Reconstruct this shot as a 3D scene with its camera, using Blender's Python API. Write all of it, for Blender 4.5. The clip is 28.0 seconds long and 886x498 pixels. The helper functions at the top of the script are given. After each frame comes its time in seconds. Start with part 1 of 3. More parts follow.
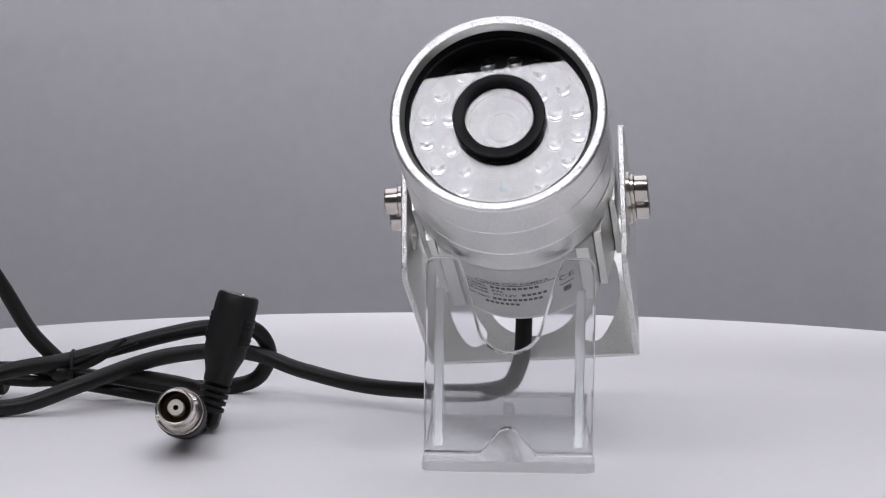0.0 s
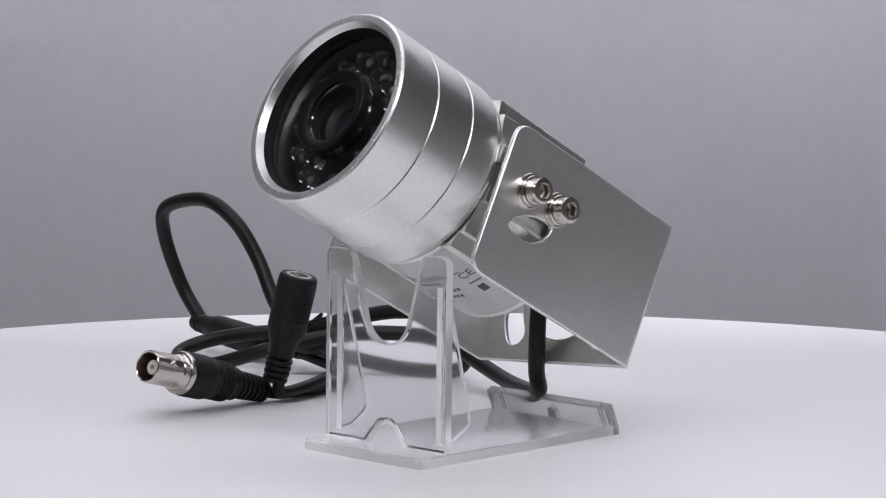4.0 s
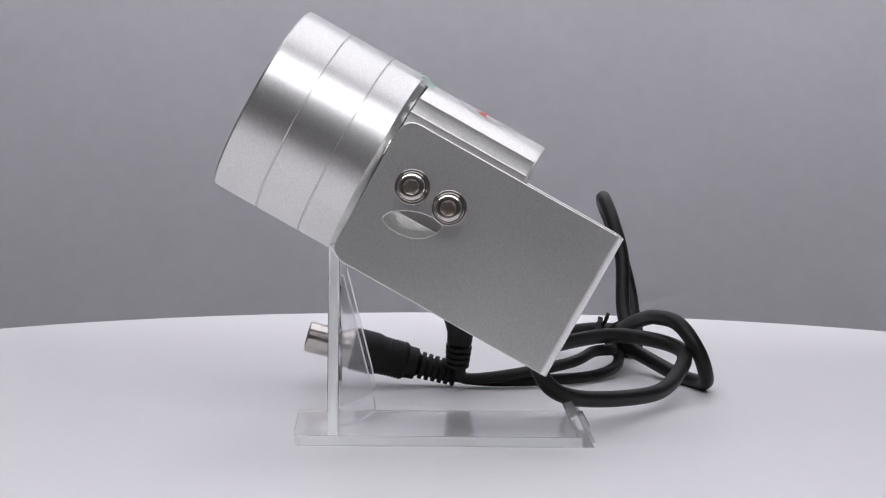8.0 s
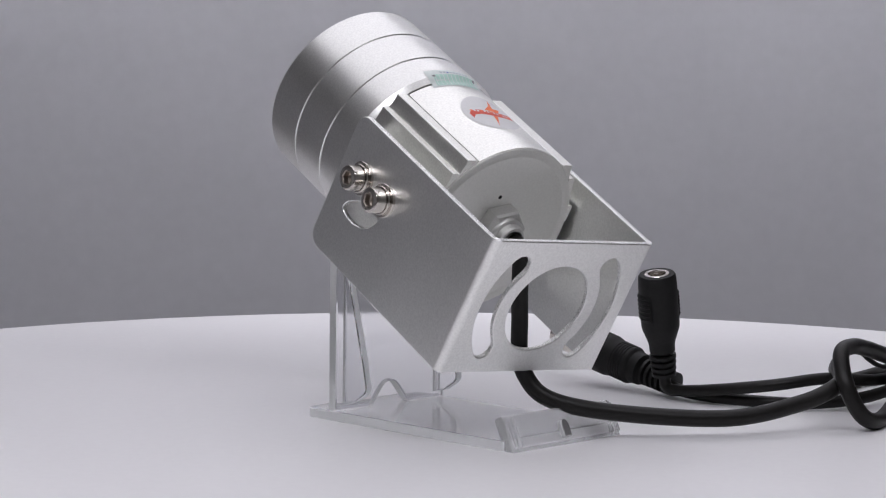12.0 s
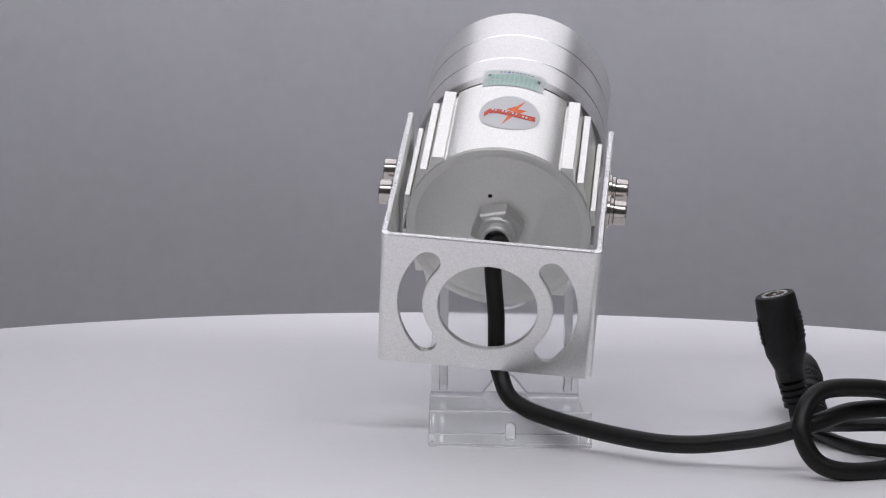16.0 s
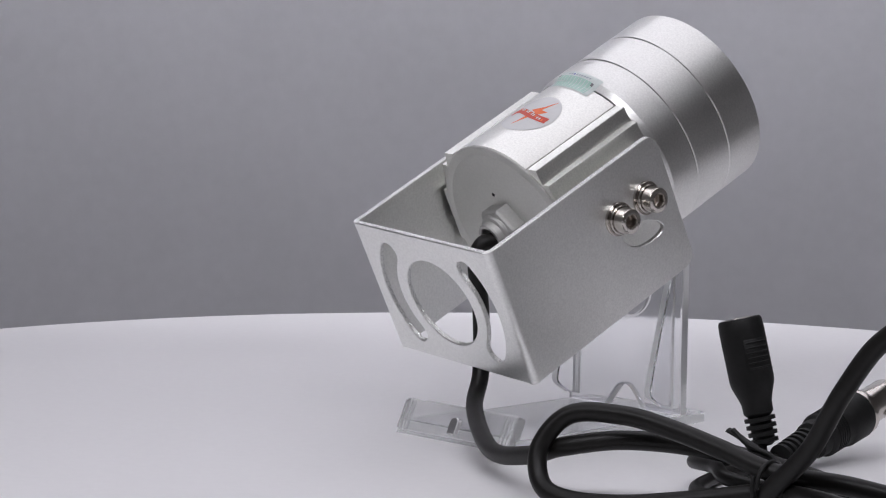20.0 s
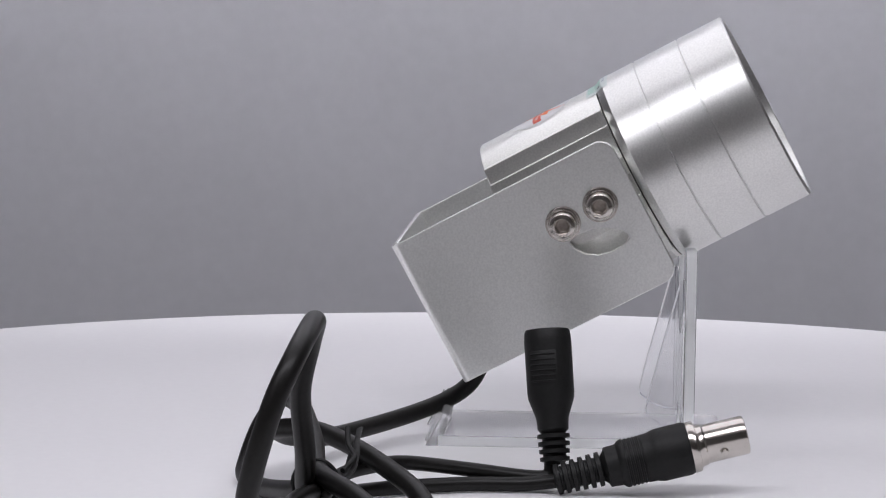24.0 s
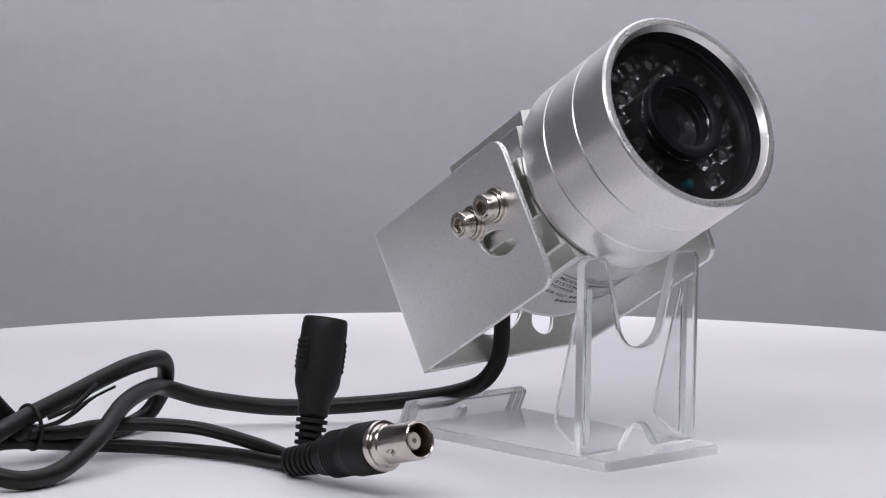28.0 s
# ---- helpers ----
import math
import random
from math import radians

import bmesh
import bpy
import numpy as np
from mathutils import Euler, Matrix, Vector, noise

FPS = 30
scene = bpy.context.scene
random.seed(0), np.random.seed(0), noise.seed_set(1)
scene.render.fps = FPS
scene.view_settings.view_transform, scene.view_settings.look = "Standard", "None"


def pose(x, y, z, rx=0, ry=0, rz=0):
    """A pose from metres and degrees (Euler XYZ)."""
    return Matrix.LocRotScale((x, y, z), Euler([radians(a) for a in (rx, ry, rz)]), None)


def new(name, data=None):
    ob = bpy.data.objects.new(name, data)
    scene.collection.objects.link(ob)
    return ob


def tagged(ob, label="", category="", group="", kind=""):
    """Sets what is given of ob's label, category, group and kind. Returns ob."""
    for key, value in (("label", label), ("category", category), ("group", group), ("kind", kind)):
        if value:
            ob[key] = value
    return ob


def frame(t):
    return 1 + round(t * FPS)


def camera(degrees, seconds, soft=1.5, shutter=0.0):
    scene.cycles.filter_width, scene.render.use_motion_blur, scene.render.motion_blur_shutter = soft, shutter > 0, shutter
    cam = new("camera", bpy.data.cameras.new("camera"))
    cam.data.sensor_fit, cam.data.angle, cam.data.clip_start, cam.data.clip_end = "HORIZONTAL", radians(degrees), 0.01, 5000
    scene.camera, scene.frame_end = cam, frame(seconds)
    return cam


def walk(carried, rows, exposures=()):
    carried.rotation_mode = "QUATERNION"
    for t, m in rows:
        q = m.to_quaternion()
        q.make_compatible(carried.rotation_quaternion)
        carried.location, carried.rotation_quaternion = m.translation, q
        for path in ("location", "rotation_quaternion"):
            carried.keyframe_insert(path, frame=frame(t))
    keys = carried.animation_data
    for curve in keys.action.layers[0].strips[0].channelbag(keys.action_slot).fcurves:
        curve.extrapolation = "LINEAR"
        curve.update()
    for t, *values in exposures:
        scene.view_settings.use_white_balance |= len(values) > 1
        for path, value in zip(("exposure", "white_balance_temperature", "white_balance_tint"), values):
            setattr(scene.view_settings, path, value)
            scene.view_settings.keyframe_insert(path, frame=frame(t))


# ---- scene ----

MM = 0.001

# ---- camera: it stands still ----
cam = camera(19.47, 28.0, soft=1.15)
CAM_RIGHT = Vector((0.99954, 0.02769, 0.01241))
CAM_UP = Vector((-0.01506, 0.09751, 0.99512))
CAM_BACK = Vector((0.02635, -0.99485, 0.09788))
CAM_POSE = Matrix.Translation((0, -0.75, 0.128)) @ Matrix((CAM_RIGHT, CAM_UP, CAM_BACK)).transposed().to_4x4()
walk(cam, [(0.0, CAM_POSE), (28.0, CAM_POSE)], exposures=[(0.0, -0.08), (2.0, 0.02), (3.5, 0.07), (5.5, 0.02), (8.0, -0.05), (10.0, -0.14), (12.0, -0.19), (15.0, -0.24), (19.0, -0.26), (21.0, -0.22), (24.0, -0.07), (25.5, 0.03), (27.0, 0.08), (28.0, 0.08)])

# ---- world: a dim room around the set ----
world = bpy.data.worlds.new("room_world")
scene.world = world
world.use_nodes = True
world.node_tree.nodes["Background"].inputs["Color"].default_value = (0.80, 0.85, 1.0, 1)
world.node_tree.nodes["Background"].inputs["Strength"].default_value = 0.02
LAMP_FRONT = 8.4
LAMP_OVER = 1.15
LAMP_BACK = 2.4
FILL_DROP = 21.8


# ---- materials ----
def material(name, color, metallic=0.0, rough=0.5, grain=0.0, grain_scale=900.0, bump=0.0, bump_scale=1500.0, blotch=0.0, blotch_scale=25.0, rough_var=0.0, coat=0.0, ior=1.5, bump_dist=0.0002, spec=0.5, speck=0.0, speck_scale=2200.0):
    """Principled surface with fine grain, larger blotches and relief, in object space."""
    m = bpy.data.materials.new(name)
    m.use_nodes = True
    nt = m.node_tree
    b = nt.nodes["Principled BSDF"]
    b.inputs["Base Color"].default_value = (*color, 1)
    b.inputs["Metallic"].default_value = metallic
    b.inputs["Roughness"].default_value = rough
    b.inputs["IOR"].default_value = ior
    b.inputs["Coat Weight"].default_value = coat
    b.inputs["Specular IOR Level"].default_value = spec
    co = nt.nodes.new("ShaderNodeTexCoord")

    def noise_tex(scale, detail):
        n = nt.nodes.new("ShaderNodeTexNoise")
        n.inputs["Scale"].default_value = scale
        n.inputs["Detail"].default_value = detail
        nt.links.new(co.outputs["Object"], n.inputs["Vector"])
        return n

    fine = noise_tex(grain_scale, 2.0)
    wide = noise_tex(blotch_scale, 4.0)
    if grain or blotch:
        last = None
        for tex, amount in ((fine, grain), (wide, blotch)):
            ramp = nt.nodes.new("ShaderNodeMapRange")
            ramp.inputs["From Min"].default_value = 0.3
            ramp.inputs["From Max"].default_value = 0.7
            ramp.inputs["To Min"].default_value = 1 - amount
            ramp.inputs["To Max"].default_value = 1 + amount
            nt.links.new(tex.outputs["Fac"], ramp.inputs["Value"])
            mul = nt.nodes.new("ShaderNodeVectorMath")
            mul.operation = "SCALE"
            if last is None:
                mul.inputs[0].default_value = color
            else:
                nt.links.new(last.outputs[0], mul.inputs[0])
            nt.links.new(ramp.outputs["Result"], mul.inputs["Scale"])
            last = mul
        nt.links.new(last.outputs[0], b.inputs["Base Color"])
    if rough_var:
        rr = nt.nodes.new("ShaderNodeMapRange")
        rr.inputs["To Min"].default_value = max(0.02, rough - rough_var)
        rr.inputs["To Max"].default_value = min(1, rough + rough_var)
        nt.links.new(wide.outputs["Fac"], rr.inputs["Value"])
        nt.links.new(rr.outputs["Result"], b.inputs["Roughness"])
    if speck:
        sr = nt.nodes.new("ShaderNodeMapRange")
        sr.inputs["From Min"].default_value = 0.3
        sr.inputs["From Max"].default_value = 0.7
        sr.inputs["To Min"].default_value = -speck
        sr.inputs["To Max"].default_value = speck
        nt.links.new(noise_tex(speck_scale, 1.0).outputs["Fac"], sr.inputs["Value"])
        total = nt.nodes.new("ShaderNodeMath")
        total.operation = "ADD"
        total.use_clamp = True
        total.inputs[1].default_value = rough
        if rough_var:
            nt.links.new(rr.outputs["Result"], total.inputs[1])
        nt.links.new(sr.outputs["Result"], total.inputs[0])
        nt.links.new(total.outputs[0], b.inputs["Roughness"])
    if bump:
        bt = noise_tex(bump_scale, 2.0)
        bn = nt.nodes.new("ShaderNodeBump")
        bn.inputs["Strength"].default_value = bump
        bn.inputs["Distance"].default_value = bump_dist
        nt.links.new(bt.outputs["Fac"], bn.inputs["Height"])
        nt.links.new(bn.outputs["Normal"], b.inputs["Normal"])
    return m


def glow(name, color, strength):
    m = bpy.data.materials.new(name)
    m.use_nodes = True
    b = m.node_tree.nodes["Principled BSDF"]
    b.inputs["Base Color"].default_value = (*color, 1)
    b.inputs["Emission Color"].default_value = (*color, 1)
    b.inputs["Emission Strength"].default_value = strength
    return m


def clear(name, color, ior, rough):
    m = bpy.data.materials.new(name)
    m.use_nodes = True
    b = m.node_tree.nodes["Principled BSDF"]
    b.inputs["Base Color"].default_value = (*color, 1)
    b.inputs["Transmission Weight"].default_value = 1
    b.inputs["IOR"].default_value = ior
    b.inputs["Roughness"].default_value = rough
    return m


ALU = material("satin_aluminium", (0.78, 0.78, 0.76), 1.0, 0.35, grain=0.065, grain_scale=1800, blotch=0.03, rough_var=0.03, speck=0.02, speck_scale=1600)
ALU_BODY = material("extruded_aluminium", (0.84, 0.84, 0.805), 1.0, 0.35, grain=0.07, grain_scale=1900, bump=0.4, bump_scale=4200, blotch=0.03, rough_var=0.04, bump_dist=0.00004, speck=0.05)
SOCKET = material("dull_socket_steel", (0.42, 0.375, 0.335), 1.0, 0.42, grain=0.15, grain_scale=900, blotch=0.1, blotch_scale=300)
ALU_PLATE = material("blasted_aluminium", (0.90, 0.905, 0.885), 1.0, 0.37, grain=0.062, grain_scale=1700, blotch=0.03, rough_var=0.03, speck=0.03, speck_scale=1900)
ALU_CUT = material("cut_aluminium", (0.78, 0.78, 0.77), 1.0, 0.36, grain=0.25, grain_scale=2400, bump=1.0, bump_scale=3600, bump_dist=0.00016, speck=0.15, speck_scale=2600)
ALU_CAP = material("cast_end_cap", (0.80, 0.80, 0.77), 0.9, 0.5, grain=0.03, grain_scale=1500, bump=0.08, bump_scale=2200, blotch=0.04, bump_dist=0.00005)
GLAND = material("cast_gland_metal", (0.60, 0.60, 0.58), 0.9, 0.56, grain=0.04, grain_scale=1500, blotch=0.04)
STEEL = material("nickel_steel", (0.63, 0.595, 0.555), 1.0, 0.20, blotch=0.08, blotch_scale=300, rough_var=0.06)
BLACK_IN = material("matt_black", (0.007, 0.007, 0.008), 0.0, 0.6, spec=0.2, bump=0.2, bump_scale=900, blotch=0.2)
HOOD_BLACK = material("black_anodised_hood", (0.006, 0.006, 0.007), 0.0, 0.4, spec=0.14, grain=0.1, bump=0.1, bump_scale=1500)
RUBBER = material("black_pvc", (0.009, 0.0085, 0.008), 0.0, 0.42, spec=0.27, grain=0.15, grain_scale=700, bump=0.25, bump_scale=1100, blotch=0.25, blotch_scale=60, rough_var=0.1, bump_dist=0.0001)
MOULD = material("moulded_black_rubber", (0.008, 0.008, 0.008), 0.0, 0.55, spec=0.3, grain=0.15, bump=0.5, bump_scale=1500, blotch=0.2, blotch_scale=120, bump_dist=0.0001)
TABLE_WHITE = material("white_lacquer", (0.805, 0.798, 0.805), 0.0, 0.42, grain=0.01, grain_scale=300, blotch=0.015, blotch_scale=9, rough_var=0.08)
DROP = material("grey_backdrop", (0.665, 0.665, 0.70), 0.0, 0.9, grain=0.02, grain_scale=120, blotch=0.035, blotch_scale=5, bump=0.1, bump_scale=300)
DARK_WALL = material("dim_room_wall", (0.62, 0.58, 0.56), 0.0, 0.9, blotch=0.1, blotch_scale=3)
BOUNCE_WALL = material("pale_bounce_wall", (0.84, 0.83, 0.83), 0.0, 0.85, blotch=0.04, blotch_scale=3)
DARK_WOOD = material("dark_worktop", (0.10, 0.09, 0.08), 0.0, 0.6, blotch=0.2, blotch_scale=20)
FOIL = material("silver_label_foil", (0.60, 0.605, 0.59), 0.3, 0.42, grain=0.05, grain_scale=900, blotch=0.04, blotch_scale=80)
PAPER = material("white_label", (0.70, 0.70, 0.705), 0.0, 0.45, grain=0.02)
INK = material("grey_ink", (0.10, 0.10, 0.11), 0.0, 0.6, grain=0.05)
GREEN = material("pale_green_print", (0.46, 0.68, 0.60), 0.0, 0.4, grain=0.05)
RED = material("red_print", (0.62, 0.06, 0.03), 0.0, 0.4, grain=0.05)
ORANGE = material("orange_print", (0.85, 0.16, 0.03), 0.0, 0.4, grain=0.05)
SEAL = material("seal_paper", (0.66, 0.72, 0.70), 0.0, 0.35, grain=0.05)
GREY_INK = material("faint_ink", (0.22, 0.22, 0.23), 0.0, 0.6, grain=0.05)
TEAL = material("teal_sensor", (0.004, 0.045, 0.05), 0.0, 0.15, grain=0.1)
SEAL_INK = material("pale_seal_ink", (0.40, 0.45, 0.50), 0.0, 0.5, grain=0.05)
BLUE_INK = material("blue_ink", (0.10, 0.14, 0.42), 0.0, 0.6, grain=0.05)
BRONZE = material("dark_bronze_bore", (0.24, 0.19, 0.14), 1.0, 0.35, blotch=0.1, blotch_scale=200)
BRASS = material("brass", (0.70, 0.52, 0.28), 1.0, 0.25, blotch=0.1, blotch_scale=200)
TEFLON = material("white_insulator", (0.65, 0.62, 0.56), 0.0, 0.4, grain=0.05)
ACRYLIC = clear("clear_acrylic", (0.90, 0.905, 0.915), 1.49, 0.05)
ACRYLIC.node_tree.nodes["Principled BSDF"].inputs["Transmission Weight"].default_value = 0.98
ACRYLIC_BASE = clear("scuffed_acrylic", (0.83, 0.833, 0.84), 1.5, 0.14)
ACRYLIC_BASE.node_tree.nodes["Principled BSDF"].inputs["Transmission Weight"].default_value = 0.86
ACRYLIC_EDGE = clear("frosted_acrylic_edge", (0.97, 0.98, 0.98), 1.49, 0.28)
ACRYLIC_EDGE.node_tree.nodes["Principled BSDF"].inputs["Transmission Weight"].default_value = 0.6
PANE = clear("window_glass", (0.97, 0.97, 0.97), 1.5, 0.0)
LED_CLEAR = clear("clear_led_resin", (0.78, 0.78, 0.80), 1.46, 0.05)
DIE = material("led_reflector_cup", (0.62, 0.62, 0.61), 1.0, 0.3, blotch=0.1, blotch_scale=300)
LENS_GLASS = material("coated_lens", (0.010, 0.010, 0.012), 0.0, 0.14, spec=0.18, rough_var=0.03)
LAMP_FACE = glow("front_diffuser", (0.975, 0.96, 1.032), LAMP_FRONT)
LAMP_SIDE = glow("end_diffuser", (0.975, 0.96, 1.032), LAMP_FRONT * 0.8)
LAMP_SEAM = glow("seam_cloth", (0.975, 0.96, 1.032), LAMP_FRONT * 0.4)
LAMP_WIDE = glow("overhead_diffuser", (0.975, 0.96, 1.032), LAMP_OVER)
LAMP_REAR = glow("rear_diffuser", (0.975, 0.96, 1.032), LAMP_BACK)
FILL_STRIP = glow("fill_strip_glow", (0.975, 0.96, 1.032), FILL_DROP)
LAMP_BODY = material("softbox_cloth", (0.04, 0.04, 0.04), 0.0, 0.8, blotch=0.1)


# ---- mesh helpers ----
def finish(bm, name, mat, sharp=35.0):
    bmesh.ops.recalc_face_normals(bm, faces=bm.faces)
    me = bpy.data.meshes.new(name)
    bm.to_mesh(me)
    bm.free()
    me.materials.append(mat)
    me.polygons.foreach_set("use_smooth", [True] * len(me.polygons))
    me.set_sharp_from_angle(angle=radians(sharp))
    return me


def part(name, bm, mat, parent, label="", m=None, sharp=35.0):
    """Links a bmesh as one mesh object under a thing or a part."""
    ob = new(name, finish(bm, name, mat, sharp))
    ob.parent = parent
    if m is not None:
        ob.matrix_basis = m
    return tagged(ob, label)


def again(ob, m, parent=None):
    """One more object on the same mesh."""
    o = new(ob.name.split(".")[0], ob.data)
    o.parent = parent or ob.parent
    o.matrix_basis = m
    return o


def structure(name, bm, mat, label, category):
    ob = new(name, finish(bm, name, mat))
    return tagged(ob, label, category, kind="structure")


def thing(name, label, category, group=""):
    return tagged(new(name), label, category, group)


def lathe(profile, n=96, closed=False):
    """Turns (radius, y) pairs, in mm, round the y axis."""
    bm = bmesh.new()
    rings = []
    for r, y in profile:
        if r < 1e-6:
            rings.append([bm.verts.new((0, y * MM, 0))])
        else:
            rings.append([bm.verts.new((r * MM * math.cos(k * math.tau / n), y * MM, r * MM * math.sin(k * math.tau / n))) for k in range(n)])
    pairs = list(zip(rings, rings[1:])) + ([(rings[-1], rings[0])] if closed else [])
    for a, b in pairs:
        for k in range(n):
            j = (k + 1) % n
            if len(a) == 1 and len(b) == 1:
                continue
            if len(a) == 1:
                bm.faces.new((a[0], b[k], b[j]))
            elif len(b) == 1:
                bm.faces.new((a[k], a[j], b[0]))
            else:
                bm.faces.new((a[k], a[j], b[j], b[k]))
    return bm


def slab(outline, holes, t0, t1, place, bevel=0.0, rounds=1):
    """A plate: outline and holes as (u, v) in mm, filled, from t0 to t1 through its thickness; place maps (u, v, t) to mm."""
    bm = bmesh.new()
    edges = []
    for loop in [outline] + list(holes):
        vs = [bm.verts.new((u, v, 0)) for u, v in loop]
        edges += [bm.edges.new((vs[k], vs[(k + 1) % len(vs)])) for k in range(len(vs))]
    bmesh.ops.triangle_fill(bm, use_beauty=True, use_dissolve=False, edges=edges)
    faces = list(bm.faces)
    ext = bmesh.ops.extrude_face_region(bm, geom=faces)
    top = {v for v in ext["geom"] if isinstance(v, bmesh.types.BMVert)}
    for v in bm.verts:
        v.co.z = t1 if v in top else t0
    bmesh.ops.recalc_face_normals(bm, faces=bm.faces)
    if bevel:
        rim = [e for e in bm.edges if len(e.link_faces) == 2 and e.calc_face_angle(0) > 1.0 and abs(e.verts[0].co.z - e.verts[1].co.z) < 1e-6]
        bmesh.ops.bevel(bm, geom=rim, offset=bevel, segments=rounds, affect="EDGES", profile=0.5)
    for v in bm.verts:
        v.co = Vector(place(*v.co)) * MM
    return bm


def frost_edges(ob, axis):
    """Sawn edges of a clear plate are frosted: second material on faces that do not look along the axis."""
    ob.data.materials.append(ACRYLIC_EDGE)
    for f in ob.data.polygons:
        if abs(f.normal[axis]) < 0.5:
            f.material_index = 1


def cut_edges(ob, way):
    """Sawn edges of a sheet metal plate: second material on faces that do not look along its thickness."""
    ob.data.materials.append(ALU_CUT)
    for f in ob.data.polygons:
        if abs(f.normal.dot(way)) < 0.35:
            f.material_index = 1


def prism(outline, y0, y1):
    """A profile of (x, z) in mm, closed, drawn out along y."""
    return slab(outline, [], y0, y1, lambda u, v, t: (u, t, v))


def box(x0, x1, y0, y1, z0, z1, bevel=0.0):
    bm = bmesh.new()
    bmesh.ops.create_cube(bm, size=1)
    for v in bm.verts:
        v.co = Vector((x0 + (v.co.x + 0.5) * (x1 - x0), y0 + (v.co.y + 0.5) * (y1 - y0), z0 + (v.co.z + 0.5) * (z1 - z0))) * MM
    if bevel:
        bmesh.ops.bevel(bm, geom=bm.edges[:], offset=bevel * MM, segments=2, affect="EDGES", profile=0.5)
    return bm


def arc(cx, cy, r, a0, a1, n=10):
    return [(cx + r * math.cos(radians(a0 + (a1 - a0) * k / n)), cy + r * math.sin(radians(a0 + (a1 - a0) * k / n))) for k in range(n + 1)]


def round_rect(x0, x1, y0, y1, r, n=6):
    return arc(x1 - r, y1 - r, r, 0, 90, n) + arc(x0 + r, y1 - r, r, 90, 180, n) + arc(x0 + r, y0 + r, r, 180, 270, n) + arc(x1 - r, y0 + r, r, 270, 360, n)


def smooth_path(points, per=10):
    """A smooth line through the points."""
    p = [Vector(q) for q in points]
    p = [2 * p[0] - p[1]] + p + [2 * p[-1] - p[-2]]
    out = []
    for i in range(1, len(p) - 2):
        for k in range(per):
            t = k / per
            out.append(0.5 * (2 * p[i] + (p[i + 1] - p[i - 1]) * t + (2 * p[i - 1] - 5 * p[i] + 4 * p[i + 1] - p[i + 2]) * t * t + (3 * p[i] - p[i - 1] - 3 * p[i + 1] + p[i + 2]) * t ** 3))
    out.append(p[-2])
    return out


def tube(path, radius, n=20, flat=1.0):
    """A round cable along a path in mm; radius in mm, one value or one a point."""
    bm = bmesh.new()
    path = [Vector(q) for q in path]
    m = len(path)
    side = Vector((0.3, 0.2, 0.9))
    rings = []
    for i, q in enumerate(path):
        d = (path[min(i + 1, m - 1)] - path[max(i - 1, 0)]).normalized()
        side = (side - d * side.dot(d)).normalized()
        up = d.cross(side)
        r = radius[i] if isinstance(radius, (list, tuple)) else radius
        rings.append([bm.verts.new((q + side * r * flat * math.cos(k * math.tau / n) + up * r * math.sin(k * math.tau / n)) * MM) for k in range(n)])
    for a, b in zip(rings, rings[1:]):
        for k in range(n):
            j = (k + 1) % n
            bm.faces.new((a[k], a[j], b[j], b[k]))
    bm.faces.new(rings[0])
    bm.faces.new(rings[-1])
    return bm


def along(base, tip):
    """A pose whose y axis runs from base to tip, in mm."""
    a, b = Vector(base), Vector(tip)
    return Matrix.Translation(a * MM) @ (b - a).to_track_quat("Y", "Z").to_matrix().to_4x4()


def merge(*bms):
    out = bmesh.new()
    for b in bms:
        me = bpy.data.meshes.new("piece")
        b.to_mesh(me)
        b.free()
        out.from_mesh(me)
        bpy.data.meshes.remove(me)
    return out


# ---- the setting ----
def build_setting():
    drop_r = 1.3
    bm = bmesh.new()
    n = 56
    rows = []
    for z in (-0.1, 0.1, 0.3, 0.6, 0.9, 1.2):
        rows.append([bm.verts.new((drop_r * math.sin(radians(-60 + 84 * k / n)), 0.72 - drop_r + drop_r * math.cos(radians(-60 + 84 * k / n)), z)) for k in range(n + 1)])
    for a, b in zip(rows, rows[1:]):
        for k in range(n):
            bm.faces.new((a[k], a[k + 1], b[k + 1], b[k]))
    bmesh.ops.solidify(bm, geom=bm.faces[:], thickness=0.004)
    structure("backdrop", bm, DROP, "plain grey curved photo backdrop sheet behind the turntable", "backdrop")
    structure("worktop", box(-1100, 1100, -900, 900, -800, -100, 3), DARK_WOOD, "dark solid worktop block carrying the white turntable", "table")
    structure("floor", box(-1360, 1560, -2560, 2560, -860, -800), DARK_WALL, "grey studio floor under the worktop", "floor")
    structure("ceiling", box(-1360, 1560, -2560, 2560, 1800, 1860), DARK_WALL, "plain studio ceiling above the lamp", "ceiling")
    structure("wall_north", box(-1360, 1560, 2500, 2560, -800, 1800), DARK_WALL, "plain studio wall behind the backdrop", "wall")
    structure("wall_south", box(-1360, 1560, -2560, -2500, -800, 1800), DARK_WALL, "plain studio wall behind the camera", "wall")
    # Unseen side walls, pale and set near to bounce light onto the bracket.
    structure("bounce_wall_east", box(1500, 1560, -2500, 2500, -800, 1800), BOUNCE_WALL, "unseen pale side wall, added near to bounce light", "wall")
    structure("bounce_wall_west", box(-1360, -1300, -2500, 2500, -800, 1800), BOUNCE_WALL, "unseen pale side wall, set close to bounce light", "wall")


def flat_sheet(points, z):
    bm = bmesh.new()
    bm.faces.new([bm.verts.new(Vector((x, y, z)) * MM) for x, y in points])
    return bm


